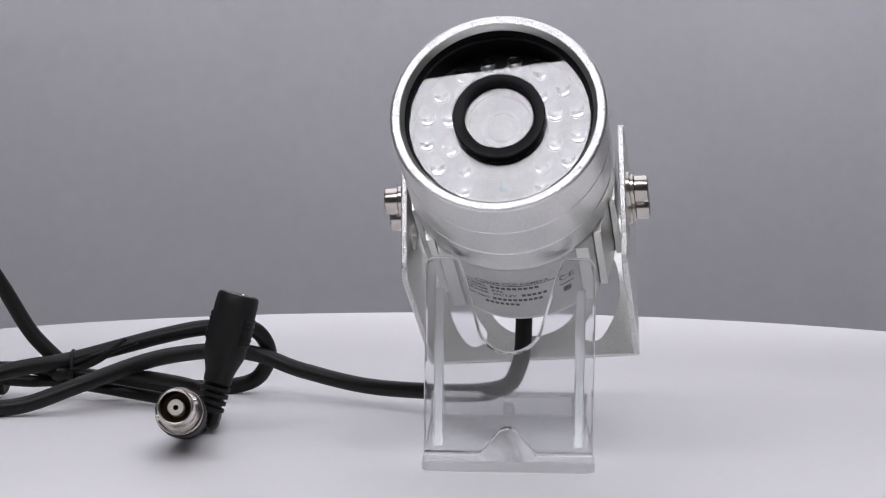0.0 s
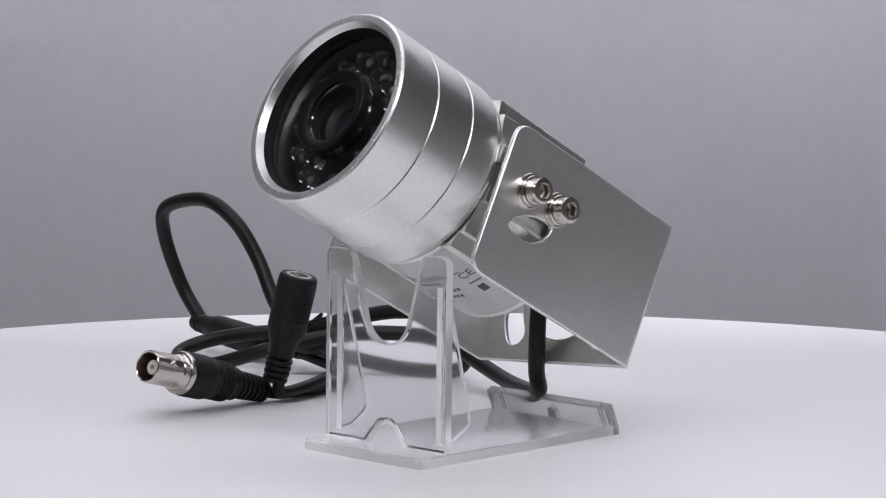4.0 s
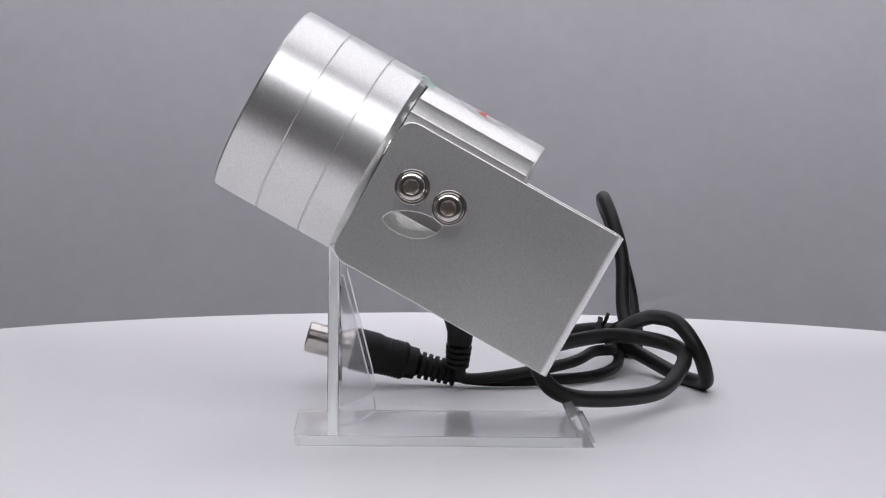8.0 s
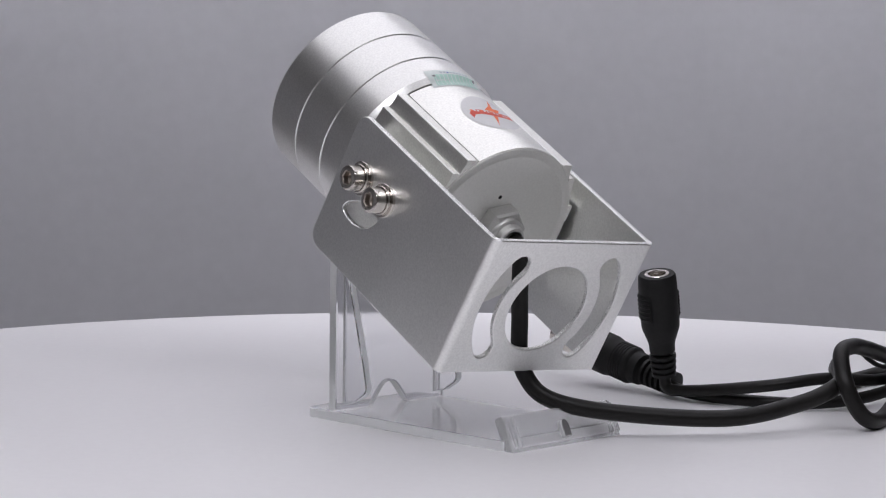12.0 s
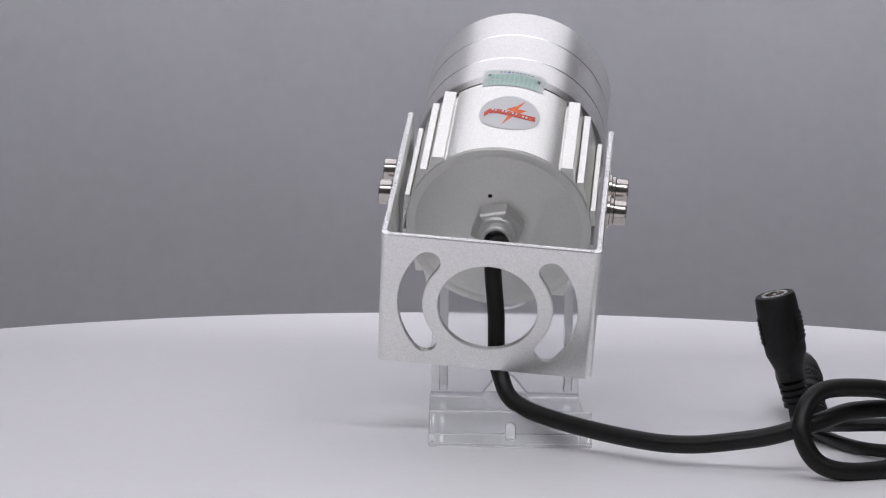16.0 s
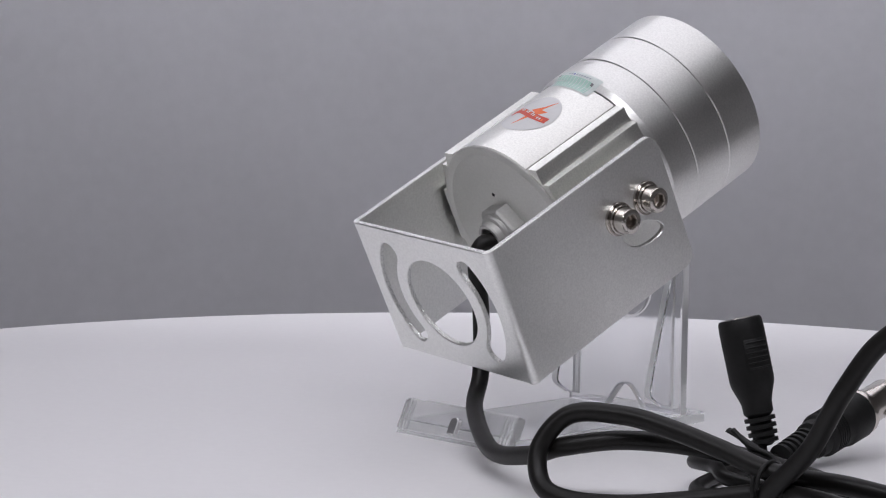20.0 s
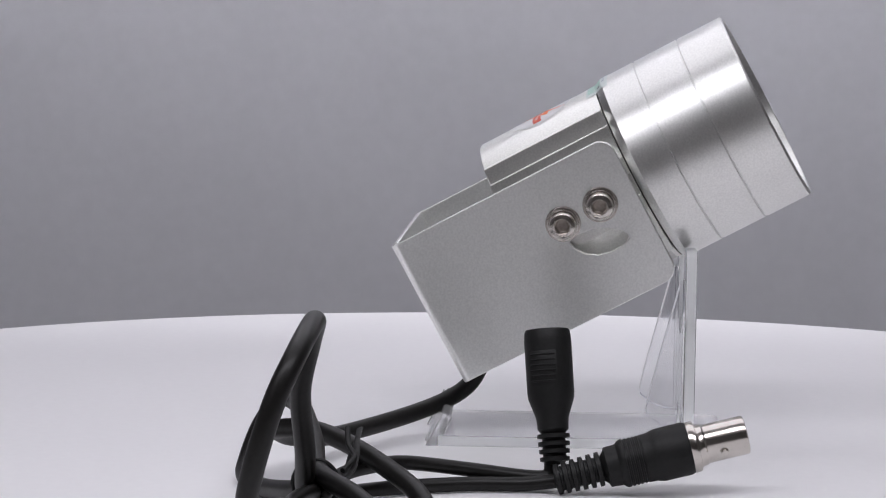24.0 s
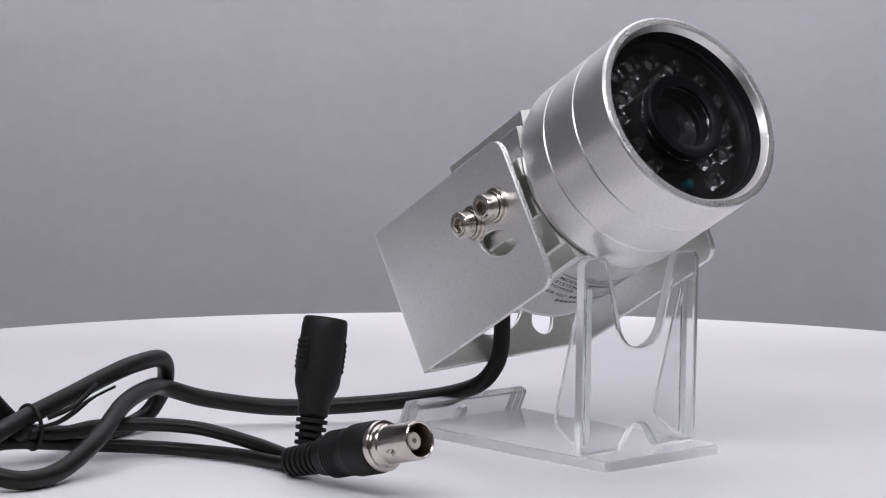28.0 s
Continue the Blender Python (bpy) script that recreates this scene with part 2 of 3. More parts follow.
def softbox(label, x0, x1, y0, y1, z, face, edge=(), near=None):
    """edge: (x, y) points where the cloth's far edge is drawn in, right to left; near: where its first panel ends."""
    box_lamp = thing("softbox", label, "studio lamp", "softboxes above the set")
    far = list(edge) or [(x1, y1), (x0, y1)]
    part("diffuser", flat_sheet([(x0 if near is None else near, y0), (x1, y0)] + far, z), face, box_lamp, "glowing white diffuser cloth")
    cx, cy = (x0 + x1) / 2, (y0 + y1) / 2
    hood = bmesh.new()
    lo = [hood.verts.new(Vector(q) * MM) for q in ((x0 - 3, y0 - 3, z - 3), (x1 + 3, y0 - 3, z - 3), (x1 + 3, y1 + 3, z - 3), (x0 - 3, y1 + 3, z - 3))]
    hi = [hood.verts.new(Vector(q) * MM) for q in ((cx - 90, cy - 90, z + 260), (cx + 90, cy - 90, z + 260), (cx + 90, cy + 90, z + 260), (cx - 90, cy + 90, z + 260))]
    for k in range(4):
        hood.faces.new((lo[k], lo[(k + 1) % 4], hi[(k + 1) % 4], hi[k]))
    hood.faces.new(hi)
    bmesh.ops.solidify(hood, geom=hood.faces[:], thickness=0.002)
    part("hood", hood, LAMP_BODY, box_lamp)
    part("mount", tube([(cx, cy, z + 255), (cx, cy, 1800)], 18), LAMP_BODY, box_lamp)
    return box_lamp


def build_softboxes():
    softbox("large dim overhead softbox with black cloth sides", -420, 420, -120, 490, 600, LAMP_WIDE)
    softbox("brighter narrow overhead softbox near the backdrop", -420, 420, 502, 720, 600, LAMP_REAR)
    front = softbox("long bright front softbox with two seams in its cloth", -660, 420, -570, -379, 600, LAMP_FACE, [(420, -388), (-75, -391), (-165, -397)], -165)
    part("diffuser", flat_sheet([(-306, -570), (-183, -570), (-183, -384), (-306, -382)], 600), LAMP_FACE, front, "glowing white diffuser cloth")
    part("diffuser", flat_sheet([(-660, -570), (-327, -570), (-327, -385), (-660, -394)], 600), LAMP_SIDE, front, "dimmer end panel of the diffuser")
    for x0, x1, y in ((-183, -165, -397), (-327, -306, -385)):
        part("seam", flat_sheet([(x0, -570), (x1, -570), (x1, y), (x0, y)], 601), LAMP_SEAM, front, "dimmer stitched seam")


def build_backdrop_fill():
    # Added fill, out of view: brightens the backdrop, hooded from the disc.
    lamp = thing("backdrop_fill", "added unseen strip lamp that brightens the backdrop", "studio lamp")
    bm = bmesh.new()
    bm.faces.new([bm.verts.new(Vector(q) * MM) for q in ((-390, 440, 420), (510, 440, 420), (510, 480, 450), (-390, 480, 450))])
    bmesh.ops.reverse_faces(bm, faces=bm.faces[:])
    part("diffuser", bm, FILL_STRIP, lamp, "glowing face of the added fill strip")
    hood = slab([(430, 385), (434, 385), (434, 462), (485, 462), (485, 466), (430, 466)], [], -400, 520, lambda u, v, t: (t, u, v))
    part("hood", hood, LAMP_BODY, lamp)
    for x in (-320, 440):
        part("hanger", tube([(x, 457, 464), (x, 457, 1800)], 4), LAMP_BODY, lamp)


def build_turntable():
    table = thing("turntable", "round white lacquered display turntable, slowly turning", "turntable")
    prof = [(0, 0), (286, 0), (292, -0.3), (294.2, -1.2), (295, -3), (295, -11), (294, -13), (291, -14), (0, -14)]
    bm = lathe(prof, 256)
    bm.transform(Matrix.Rotation(radians(90), 4, "X"))
    part("disc", bm, TABLE_WHITE, table, "white lacquered disc")
    foot = lathe([(0, -14), (60, -14), (60, -90), (110, -96), (114, -100), (0, -100)], 96)
    foot.transform(Matrix.Rotation(radians(90), 4, "X"))
    part("foot", foot, BLACK_IN, table)
    return table


# ---- acrylic stand ----
def build_stand():
    stand = thing("acrylic_stand", "clear acrylic display stand with notched upright holding the camera", "display stand")
    rim = arc(20.5, -59.5, 3.0, 270, 360, 5) + [(23.5, 19.9), (-23.3, 19.9)] + arc(-20.3, -59.5, 3.0, 180, 270, 5)
    base = slab(rim, [], 0.02, 3.0, lambda u, v, t: (u, v, t), 0.45, 2)
    frost_edges(part("base_plate", base, ACRYLIC_BASE, stand, "slightly hazy clear base plate", sharp=12), 2)
    # upright: two prongs round a notch, a tent-shaped opening at the foot
    notch = [(13.2, 55.5), (12.2, 52)] + arc(0, 40.0, 8.6, -10, -170, 14) + [(-12.2, 52), (-13.2, 55.5)]
    top_r = arc(20.6, 54.6, 2.6, 0, 90, 6) + arc(15.4, 55.2, 2.0, 90, 175, 6)
    top_l = [(-x, y) for x, y in reversed(top_r)]
    tent = [(7.8, 3.05), (7.0, 3.6), (3.2, 8.3), (2.0, 9.4), (0.7, 9.9)]
    foot = [(-23.2, 3.05)] + [(-x, z) for x, z in tent] + [(x, z) for x, z in reversed(tent)] + [(23.2, 3.05)]
    outline = foot + top_r + notch[1:-1] + top_l
    frost_edges(part("upright", slab(outline, [], -52.8, -49.6, lambda u, v, t: (u, t, v), 0.7, 2), ACRYLIC, stand, "clear notched upright with rounded edges", sharp=12), 1)
    fin = [(-49.55, 48.5), (-48.4, 48.5), (-40.2, 17)] + arc(-41.8, 11.0, 2.8, 20, -60, 5) + [(-44.5, 6.0), (-49.55, 5.0)]
    for sx in (-1, 1):
        frost_edges(part("side_fin", slab(fin, [], sx * 17.9, sx * 20.6, lambda u, v, t: (t, u, v), 0.35), ACRYLIC, stand), 0)
    # low rear lip leaning forward, with end ridges and a middle nub on its back
    lip = [(19.95, 0.02), (23.5, 0.02), (18.9, 9.4), (18.3, 9.8), (16.2, 8.8), (16.0, 8.3), (18.5, 3.0), (19.95, 3.0)]
    part("rear_lip", slab(lip, [], -23.3, 23.3, lambda u, v, t: (t, u, v), 0.35), ACRYLIC_BASE, stand, "clear lip leaning forward", sharp=12)
    tilt = Matrix.Translation((0, 23.52 * MM, 0.1 * MM)) @ Matrix.Rotation(math.atan2(4.6, 9.38), 4, "X")
    for x in (-22.3, -19.6, 19.6, 22.3):
        ridge = box(x - 0.6, x + 0.6, -0.4, 0.8, 1.2, 10.0, 0.25)
        ridge.transform(tilt)
        part("end_ridge", ridge, ACRYLIC_BASE, stand)
    nub = slab([(-1.6, 2.0)] + arc(0, 5.6, 1.6, 180, 0, 8) + [(1.6, 2.0)], [], -0.4, 1.4, lambda u, v, t: (u, t, v), 0.25)
    nub.transform(tilt)
    part("centre_nub", nub, ACRYLIC_BASE, stand)
    for ob in stand.children:
        ob.visible_shadow = False
    return stand


# ---- surveillance camera ----
LAT = Vector((0.99481, -0.07290, 0.07093))
REAR = Vector((0.09796, 0.87425, -0.47548))
TOP = Vector((-0.02735, 0.47997, 0.87686))
HOUSING = Matrix.Translation((0.00697, 0.02039, 0.03999)) @ Matrix((LAT, REAR, TOP)).transposed().to_4x4()
LABEL_ROW = (-57.0, -53.4, -51.0, -48.6, -45.2, -42.0)
AXIS = HOUSING @ Matrix.Translation((0, 0, 0.0062))


def build_camera():
    camera_thing = thing("surveillance_camera", "silver aluminium bullet surveillance camera in a metal bracket, black cable attached", "security camera")

    def add(name, bm, mat, parent=None, label="", frame_m=AXIS, sharp=35.0):
        bm.transform(frame_m)
        return part(name, bm, mat, parent or camera_thing, label, None, sharp)

    # barrel, with two turned grooves
    g = []
    for y in (-95.6, -81.6):
        g += [(28.6, y - 0.8), (28.6, y - 0.38), (28.3, y - 0.06), (28.3, y + 0.06), (28.6, y + 0.38), (28.6, y + 0.8)]
    barrel = add("barrel", lathe([(28.2, -109.85), (28.6, -109.4), (28.6, -108.6)] + g + [(28.6, -72.2), (28.6, -71.4), (28.4, -70.9), (27.75, -69.3), (27.5, -69.15), (26.0, -69.1), (20.0, -69.1), (20.0, -72.0)], 160), ALU, None, "satin silver barrel with two turned grooves", sharp=18)
    add("front_rim", lathe([(28.2, -109.85), (27.9, -110.0), (26.3, -110.0), (26.1, -109.9)], 160), ALU_CUT, barrel, "bright cut front rim", sharp=25)
    add("inner_bevel", lathe([(26.1, -109.9), (25.15, -108.3), (25.0, -108.0)], 160), ALU, barrel, "smooth silver bevel inside the rim", sharp=25)
    add("liner", lathe([(25.0, -108.0), (24.9, -107.4), (24.7, -106.4), (24.6, -105.25), (24.0, -105.2), (24.0, -96.0), (0, -96.0)], 128), BLACK_IN, barrel)
    add("window", lathe([(12.3, -105.2), (24.9, -105.2), (24.9, -103.8), (12.3, -103.8)], 96, True), PANE, barrel, "flat clear front window").visible_shadow = False
    hood = add("lens_hood", lathe([(12.3, -96), (12.3, -107.6), (12.0, -108.0), (11.6, -108.05), (9.4, -107.4), (9.05, -107.2), (9.05, -102.5), (8.4, -102.5), (8.4, -100.5), (5.6, -99.0), (5.6, -97.0)], 96), HOOD_BLACK, barrel, "black ring round the lens")
    add("cover_glass", lathe([(0, -106.3), (9.0, -106.3), (9.0, -105.3), (0, -105.3)], 64), PANE, hood, "clear cover glass").visible_shadow = False
    add("lens", lathe([(0, -100.3), (1.5, -100.2), (2.8, -99.9), (3.8, -99.4), (3.9, -99.0), (4.4, -99.0), (4.5, -99.5), (5.5, -99.5), (5.5, -98.2), (0, -98.2)], 64), LENS_GLASS, hood, "small domed glass lens")
    # infrared diodes
    led_bm = lathe([(0, -4.7), (0.8, -4.55), (1.45, -4.05), (1.85, -3.3), (2.0, -2.4), (2.0, 0.6), (2.35, 0.6), (2.35, 1.3), (0, 1.3)], 20)
    first = None
    half_ring = [(3.6, 19.7), (10.2, 17.3), (16.4, 12.0), (20.0, 5.4), (20.2, -2.0), (17.4, -9.2), (10.4, -16.4), (4.8, 14.4), (10.6, 10.6), (14.2, 4.9), (14.0, -3.9), (10.3, -10.4)]
    spots = [(s * x, z) for x, z in half_ring for s in (-1, 1)]
    for x, z in spots:
        m = AXIS @ Matrix.Translation((x * MM, -97.4 * MM, z * MM))
        if first is None:
            first = part("infrared_diode", led_bm, LED_CLEAR, camera_thing, "clear domed infrared diode", m)
            die = part("die", lathe([(0, -1.3), (0.3, -1.35), (0.8, -0.6), (0.95, 0.2), (0, 0.2)], 12), DIE, first)
        else:
            o = again(first, m)
            tagged(o, "clear domed infrared diode")
            again(die, Matrix.Identity(4), o)

    add("light_sensor", lathe([(0, -99.6), (0.9, -99.4), (1.5, -98.8), (1.7, -98.0), (1.7, -96.5), (0, -96.5)], 20), TEAL, barrel, "small teal light sensor", AXIS @ Matrix.Translation((0.4 * MM, 0, -16.6 * MM)))

    # extruded body with stepped ribs
    right = arc(0, 0, 27.5, 90, 53.9, 24)
    right += [(16.3, 21.0), (16.9, 21.0), (16.9, 22.2), (17.1, 22.4), (20.4, 22.4), (20.6, 22.2), (20.7, 20.7), (21.75, 16.9), (21.8, 17.7), (22.0, 17.9), (23.8, 17.9), (24.0, 17.7), (24.1, 16.2), (25.4, 11.2), (26.3, 7.4), (26.4, 8.4), (26.6, 8.6), (27.8, 8.6), (28.0, 8.4), (28.0, 3.4), (26.6, 3.0)]
    upper = right
    lower = [(x, -z) for x, z in reversed(right)]
    half = upper + lower
    outline = half + [(-x, z) for x, z in reversed(half)][1:-1]
    body = add("body", prism(outline, -68.8, -31.6), ALU_BODY, None, "extruded silver body with stepped side ribs", sharp=30)
    # Black ring in the gap: the joint's shade put into its colour.
    add("joint_shade", lathe([(26.6, -69.2), (26.6, -68.7)], 96), BLACK_IN, body, "black ring put in for shade in the joint behind the barrel")
    cap = add("end_cap", lathe([(27.2, -31.75), (27.3, -31.6), (27.3, -31.2), (27.1, -31.0), (24.9, -31.0), (24.75, -31.1), (24.5, -31.12), (24.2, -31.04), (0, -31.02)], 128), ALU_CAP, body, "dull silver round end cap")
    add("vent_hole", lathe([(0, -31.0), (0.65, -31.0), (0.65, -31.2), (0, -31.2)], 20), BLACK_IN, cap, "", AXIS @ Matrix.Translation((2.9 * MM, 0, 11 * MM)))
    gland_m = AXIS @ Matrix.Translation((0.0, 0, 1.4 * MM))
    gland = add("cable_gland", lathe([(0, -31.1), (6.0, -31.1), (6.0, -25.6), (5.6, -24.9), (4.7, -24.6), (4.6, -22.9), (4.3, -22.4), (3.5, -22.3), (3.2, -22.7), (3.2, -29.0), (0, -29.0)], 48), GLAND, body, "silver cable gland", gland_m, 25)
    hexa = lathe([(6.2, -31.0), (7.9, -31.0), (7.9, -27.0), (7.4, -26.2), (6.2, -25.5)], 6, True)
    hexa.transform(Matrix.Rotation(radians(14), 4, "Y"))
    add("gland_nut", hexa, GLAND, gland, "hexagonal nut", gland_m, 20)

    # bracket: bent strip with slots, two cheeks and a back
    def cheek_outline(y0):
        o = [(-1.15, 22.1), (-62.5, 22.1)] + arc(y0 + 4.5, 17.6, 4.5, 90, 180, 6) + [(y0, -17.6)] + arc(y0 + 4.5, -17.6, 4.5, 180, 270, 6) + [(-1.15, -22.0)]
        return o

    crescent = [(-60.6, -5.2), (-59.6, -3.3), (-56.0, -0.8), (-52.0, 0.7), (-48.5, 1.1), (-45.6, 0.9), (-45.0, 0.2), (-45.4, -1.8), (-47.4, -4.6), (-50.4, -6.5), (-54.0, -7.3), (-57.4, -7.2), (-59.6, -6.6), (-60.5, -6.0)]
    for sx in (1, -1):
        cheek = slab(cheek_outline(-68.8 if sx > 0 else -68.1), [crescent], sx * 29.4, sx * 31.1, lambda u, v, t: (t, u, v), 0.25)
        cheek.transform(Matrix.Translation((0, 0, -0.0062)))
        ob = add("bracket_cheek", cheek, ALU_PLATE, None, "blasted aluminium bracket cheek with curved slot")
        cut_edges(ob, LAT)
        for y, z in ((-57.6, 5.9), (-45.8, 5.8)):
            m = HOUSING @ Matrix.Translation((sx * 31.1 * MM, y * MM, z * MM)) @ Matrix.Rotation(radians(-90 * sx), 4, "Z")
            washer = part("washer", lathe([(2.3, 0.0), (5.0, 0.0), (5.0, 0.7), (4.8, 0.9), (3.4, 0.9), (2.3, 0.9)], 40, True), STEEL, ob, "", m)
            part("spring_washer", lathe([(2.6, 0.9), (4.25, 0.9), (4.3, 1.1), (4.3, 1.8), (4.1, 2.0), (2.6, 2.0)], 40, True), STEEL, washer, "", None)
            screw = lathe([(3.4, 2.0), (3.75, 2.2), (3.75, 5.2), (3.55, 5.65), (3.1, 5.9), (2.25, 5.9)], 40)
            part("socket_screw", screw, STEEL, ob, "nickel hex socket screw", m)
            turned = Matrix.Rotation(radians(17 if y < -50 else 41), 4, "Y")
            part("hex_socket", lathe([(2.45, 5.9), (2.15, 5.75), (2.05, 5.6), (2.05, 3.9), (1.7, 3.6), (0, 3.5)], 6), SOCKET, washer, "", turned, 20)
    ro = round_rect(-29.25, 29.25, -22.0, 22.1, 0.1, 1)
    hole = arc(0, -0.3, 14.3, 0, 360, 40)[:-1]
    kidneys = []
    for s in (1, -1):
        pts = []
        for k in range(13):
            a = radians(-38 + 76 * k / 12)
            pts.append((s * 25.7 * math.cos(a) , 25.7 * math.sin(a)))
        cap1 = [(s * (22.2 * math.cos(radians(38)) + 3.5 * math.cos(radians(38 + 180 * k / 6))), 22.2 * math.sin(radians(38)) + 3.5 * math.sin(radians(38 + 180 * k / 6))) for k in range(1, 6)]
        inner = [(s * 18.7 * math.cos(radians(38 - 76 * k / 12)), 18.7 * math.sin(radians(38 - 76 * k / 12))) for k in range(13)]
        cap2 = [(s * (22.2 * math.cos(radians(38)) + 3.5 * math.cos(radians(38 + 180 * k / 6))), -22.2 * math.sin(radians(38)) - 3.5 * math.sin(radians(38 + 180 * k / 6))) for k in range(5, 0, -1)]
        kidneys.append(pts + cap1 + inner + cap2)
    back = slab(ro, [hole] + kidneys, -1.0, 0.7, lambda u, v, t: (u, t, v), 0.25)
    back.transform(Matrix.Translation((0, 0, -0.0062)))
    cut_edges(add("bracket_back", back, ALU_PLATE, None, "bracket back plate with round hole and two kidney slots"), REAR)

    for sx in (1, -1):
        bend = [(sx * (29.0 + 2.1 * math.cos(radians(a))), -1.4 + 2.1 * math.sin(radians(a))) for a in range(0, 91, 10)]
        bend += [(sx * (29.0 + 0.4 * math.cos(radians(a))), -1.4 + 0.4 * math.sin(radians(a))) for a in range(90, -1, -10)]
        piece = slab(bend, [], -22.0, 22.1, lambda u, v, t: (u, v, t))
        piece.transform(Matrix.Translation((0, 0, -0.0062)))
        add("bracket_bend", piece, ALU_PLATE, None, "rounded bend of the bracket", sharp=40)

    # stickers on the body
    def step_down(y):
        return min(1.0, max(0.0, (-69.0 - y) / 2.0)) * 1.1

    def on_round(bm, r):
        """Wraps flat (x, y) mm art, z as lift, on the body's round top."""
        for v in bm.verts:
            a = v.co.x / r
            rr = r + v.co.z + step_down(v.co.y)
            v.co = Vector((rr * math.sin(a), v.co.y, rr * math.cos(a))) * MM
        return bm

    def flat(points, lift=0.0):
        bm = bmesh.new()
        vs = [bm.verts.new((x, y, lift)) for x, y in points]
        bm.faces.new(vs)
        for k in range(-24, 25):
            bmesh.ops.bisect_plane(bm, geom=bm.verts[:] + bm.edges[:] + bm.faces[:], dist=1e-5, plane_co=(k * 0.5, 0, 0), plane_no=(1, 0, 0))
        for k in range(-78, -62):
            bmesh.ops.bisect_plane(bm, geom=bm.verts[:] + bm.edges[:] + bm.faces[:], dist=1e-5, plane_co=(0, k * 1.0 + 0.4, 0), plane_no=(0, 1, 0))
        bmesh.ops.triangulate(bm, faces=bm.faces[:])
        return bm

    def print_on(points, lift, turn=0.0, centre=(0.0, 0.0)):
        """Art as seen from behind the camera: u to that viewer's right, v towards the front."""
        c, q = math.cos(radians(turn)), math.sin(radians(turn))
        return on_round(flat([(-(centre[0] + u * c - v * q), -(centre[1] + u * q + v * c)) for u, v in points], lift), 27.5)

    disc = [(9.2 * math.cos(k * math.tau / 40), 9.4 * math.sin(k * math.tau / 40)) for k in range(40)]
    mid = (0.3, 51.2)
    sticker = add("round_sticker", print_on(disc, 0.10, 0, mid), PAPER, body, "white round sticker with an orange bolt")
    spine = [(-7.6, -0.8), (-6.2, 0.7), (-4.0, 0.6), (-1.0, -0.5), (2.0, -1.2), (5.0, -1.4), (7.7, -1.2)]
    band = [(u, v + 1.3) for u, v in spine] + [(u, v - 1.3) for u, v in reversed(spine)]
    bolt = [(-1.3, 1.6), (1.8, 4.0), (4.4, 7.9), (2.2, 2.4), (4.9, 2.2), (1.2, -1.8), (-2.0, -7.2), (-0.5, -2.0), (1.2, 0.5)]
    add("bolt_print", print_on(bolt, 0.14, 0, mid), ORANGE, sticker)
    add("ribbon_print", print_on(band, 0.17, 0, mid), RED, sticker)
    for k in range(13):
        u = -6.4 + k * 1.05
        v = 0.55 - 0.16 * (k - 2) if k < 10 else -0.75
        add("ribbon_letter_bar", print_on([(u - 0.3, v - 0.45), (u + 0.3, v - 0.45), (u + 0.3, v + 0.45), (u - 0.3, v + 0.45)], 0.20, -8, mid), PAPER if k % 3 else ORANGE, sticker)
    seal_at = (0.1, 70.4)

    def seal(points, lift):
        return print_on(points, lift, -5.0, seal_at)

    tag = add("warranty_seal", seal([(-9.3, -3.9), (9.3, -3.9), (9.3, 3.3), (-9.3, 3.3)], 0.12), SEAL, body, "pale green paper seal across the joint")
    add("seal_field", seal([(-7.6, -3.4), (7.6, -3.4), (7.6, 0.9), (-7.6, 0.9)], 0.16), GREEN, tag)
    for k in range(11):
        u = -7.0 + k * 1.4
        add("seal_grid_bar", seal([(u - 0.14, -3.2), (u + 0.14, -3.2), (u + 0.14, 0.7), (u - 0.14, 0.7)], 0.19), SEAL, tag)
    add("seal_grid_bar", seal([(-7.4, -1.4), (7.4, -1.4), (7.4, -1.1), (-7.4, -1.1)], 0.20), SEAL, tag)
    for u in (-7.8, 6.8):
        add("seal_corner_mark", seal([(u, -0.1), (u + 0.9, -0.1), (u + 0.9, 0.8), (u, 0.8)], 0.21), GREY_INK, tag)
    for k in range(9):
        u = -4.6 + 1.15 * k
        add("seal_text_bar", seal([(u, 1.55), (u + 0.75, 1.55), (u + 0.75, 2.25), (u, 2.25)], 0.18), BLUE_INK if k == 2 else SEAL_INK, tag)

    # rating label under the body, print read from below
    def under(bm, r=27.5):
        for v in bm.verts:
            a = v.co.x / r
            rr = r + v.co.z
            v.co = Vector((rr * math.sin(a), v.co.y, -rr * math.cos(a))) * MM
        return bm

    def strip(x0, x1, y0, y1, lift):
        bm = bmesh.new()
        n = max(2, int((x1 - x0) / 1.5))
        a = [bm.verts.new((x0 + (x1 - x0) * k / n, y0, lift)) for k in range(n + 1)]
        b = [bm.verts.new((x0 + (x1 - x0) * k / n, y1, lift)) for k in range(n + 1)]
        for k in range(n):
            bm.faces.new((a[k], a[k + 1], b[k + 1], b[k]))
        return under(bm)

    def words(text, x, y, size):
        """Built-in letters as a mesh; x to the right, y back from the front."""
        cu = bpy.data.curves.new("lettering", "FONT")
        cu.body = text
        cu.size = size
        cu.resolution_u = 2
        cu.offset = 0.045
        tmp = new("lettering", cu)
        bpy.context.view_layer.update()
        me = bpy.data.meshes.new_from_object(tmp.evaluated_get(bpy.context.evaluated_depsgraph_get()))
        bpy.data.objects.remove(tmp)
        bm = bmesh.new()
        bm.from_mesh(me)
        bpy.data.meshes.remove(me)
        for v in bm.verts:
            v.co = Vector((x + v.co.x, y - v.co.y, 0.14))
        return under(bm)

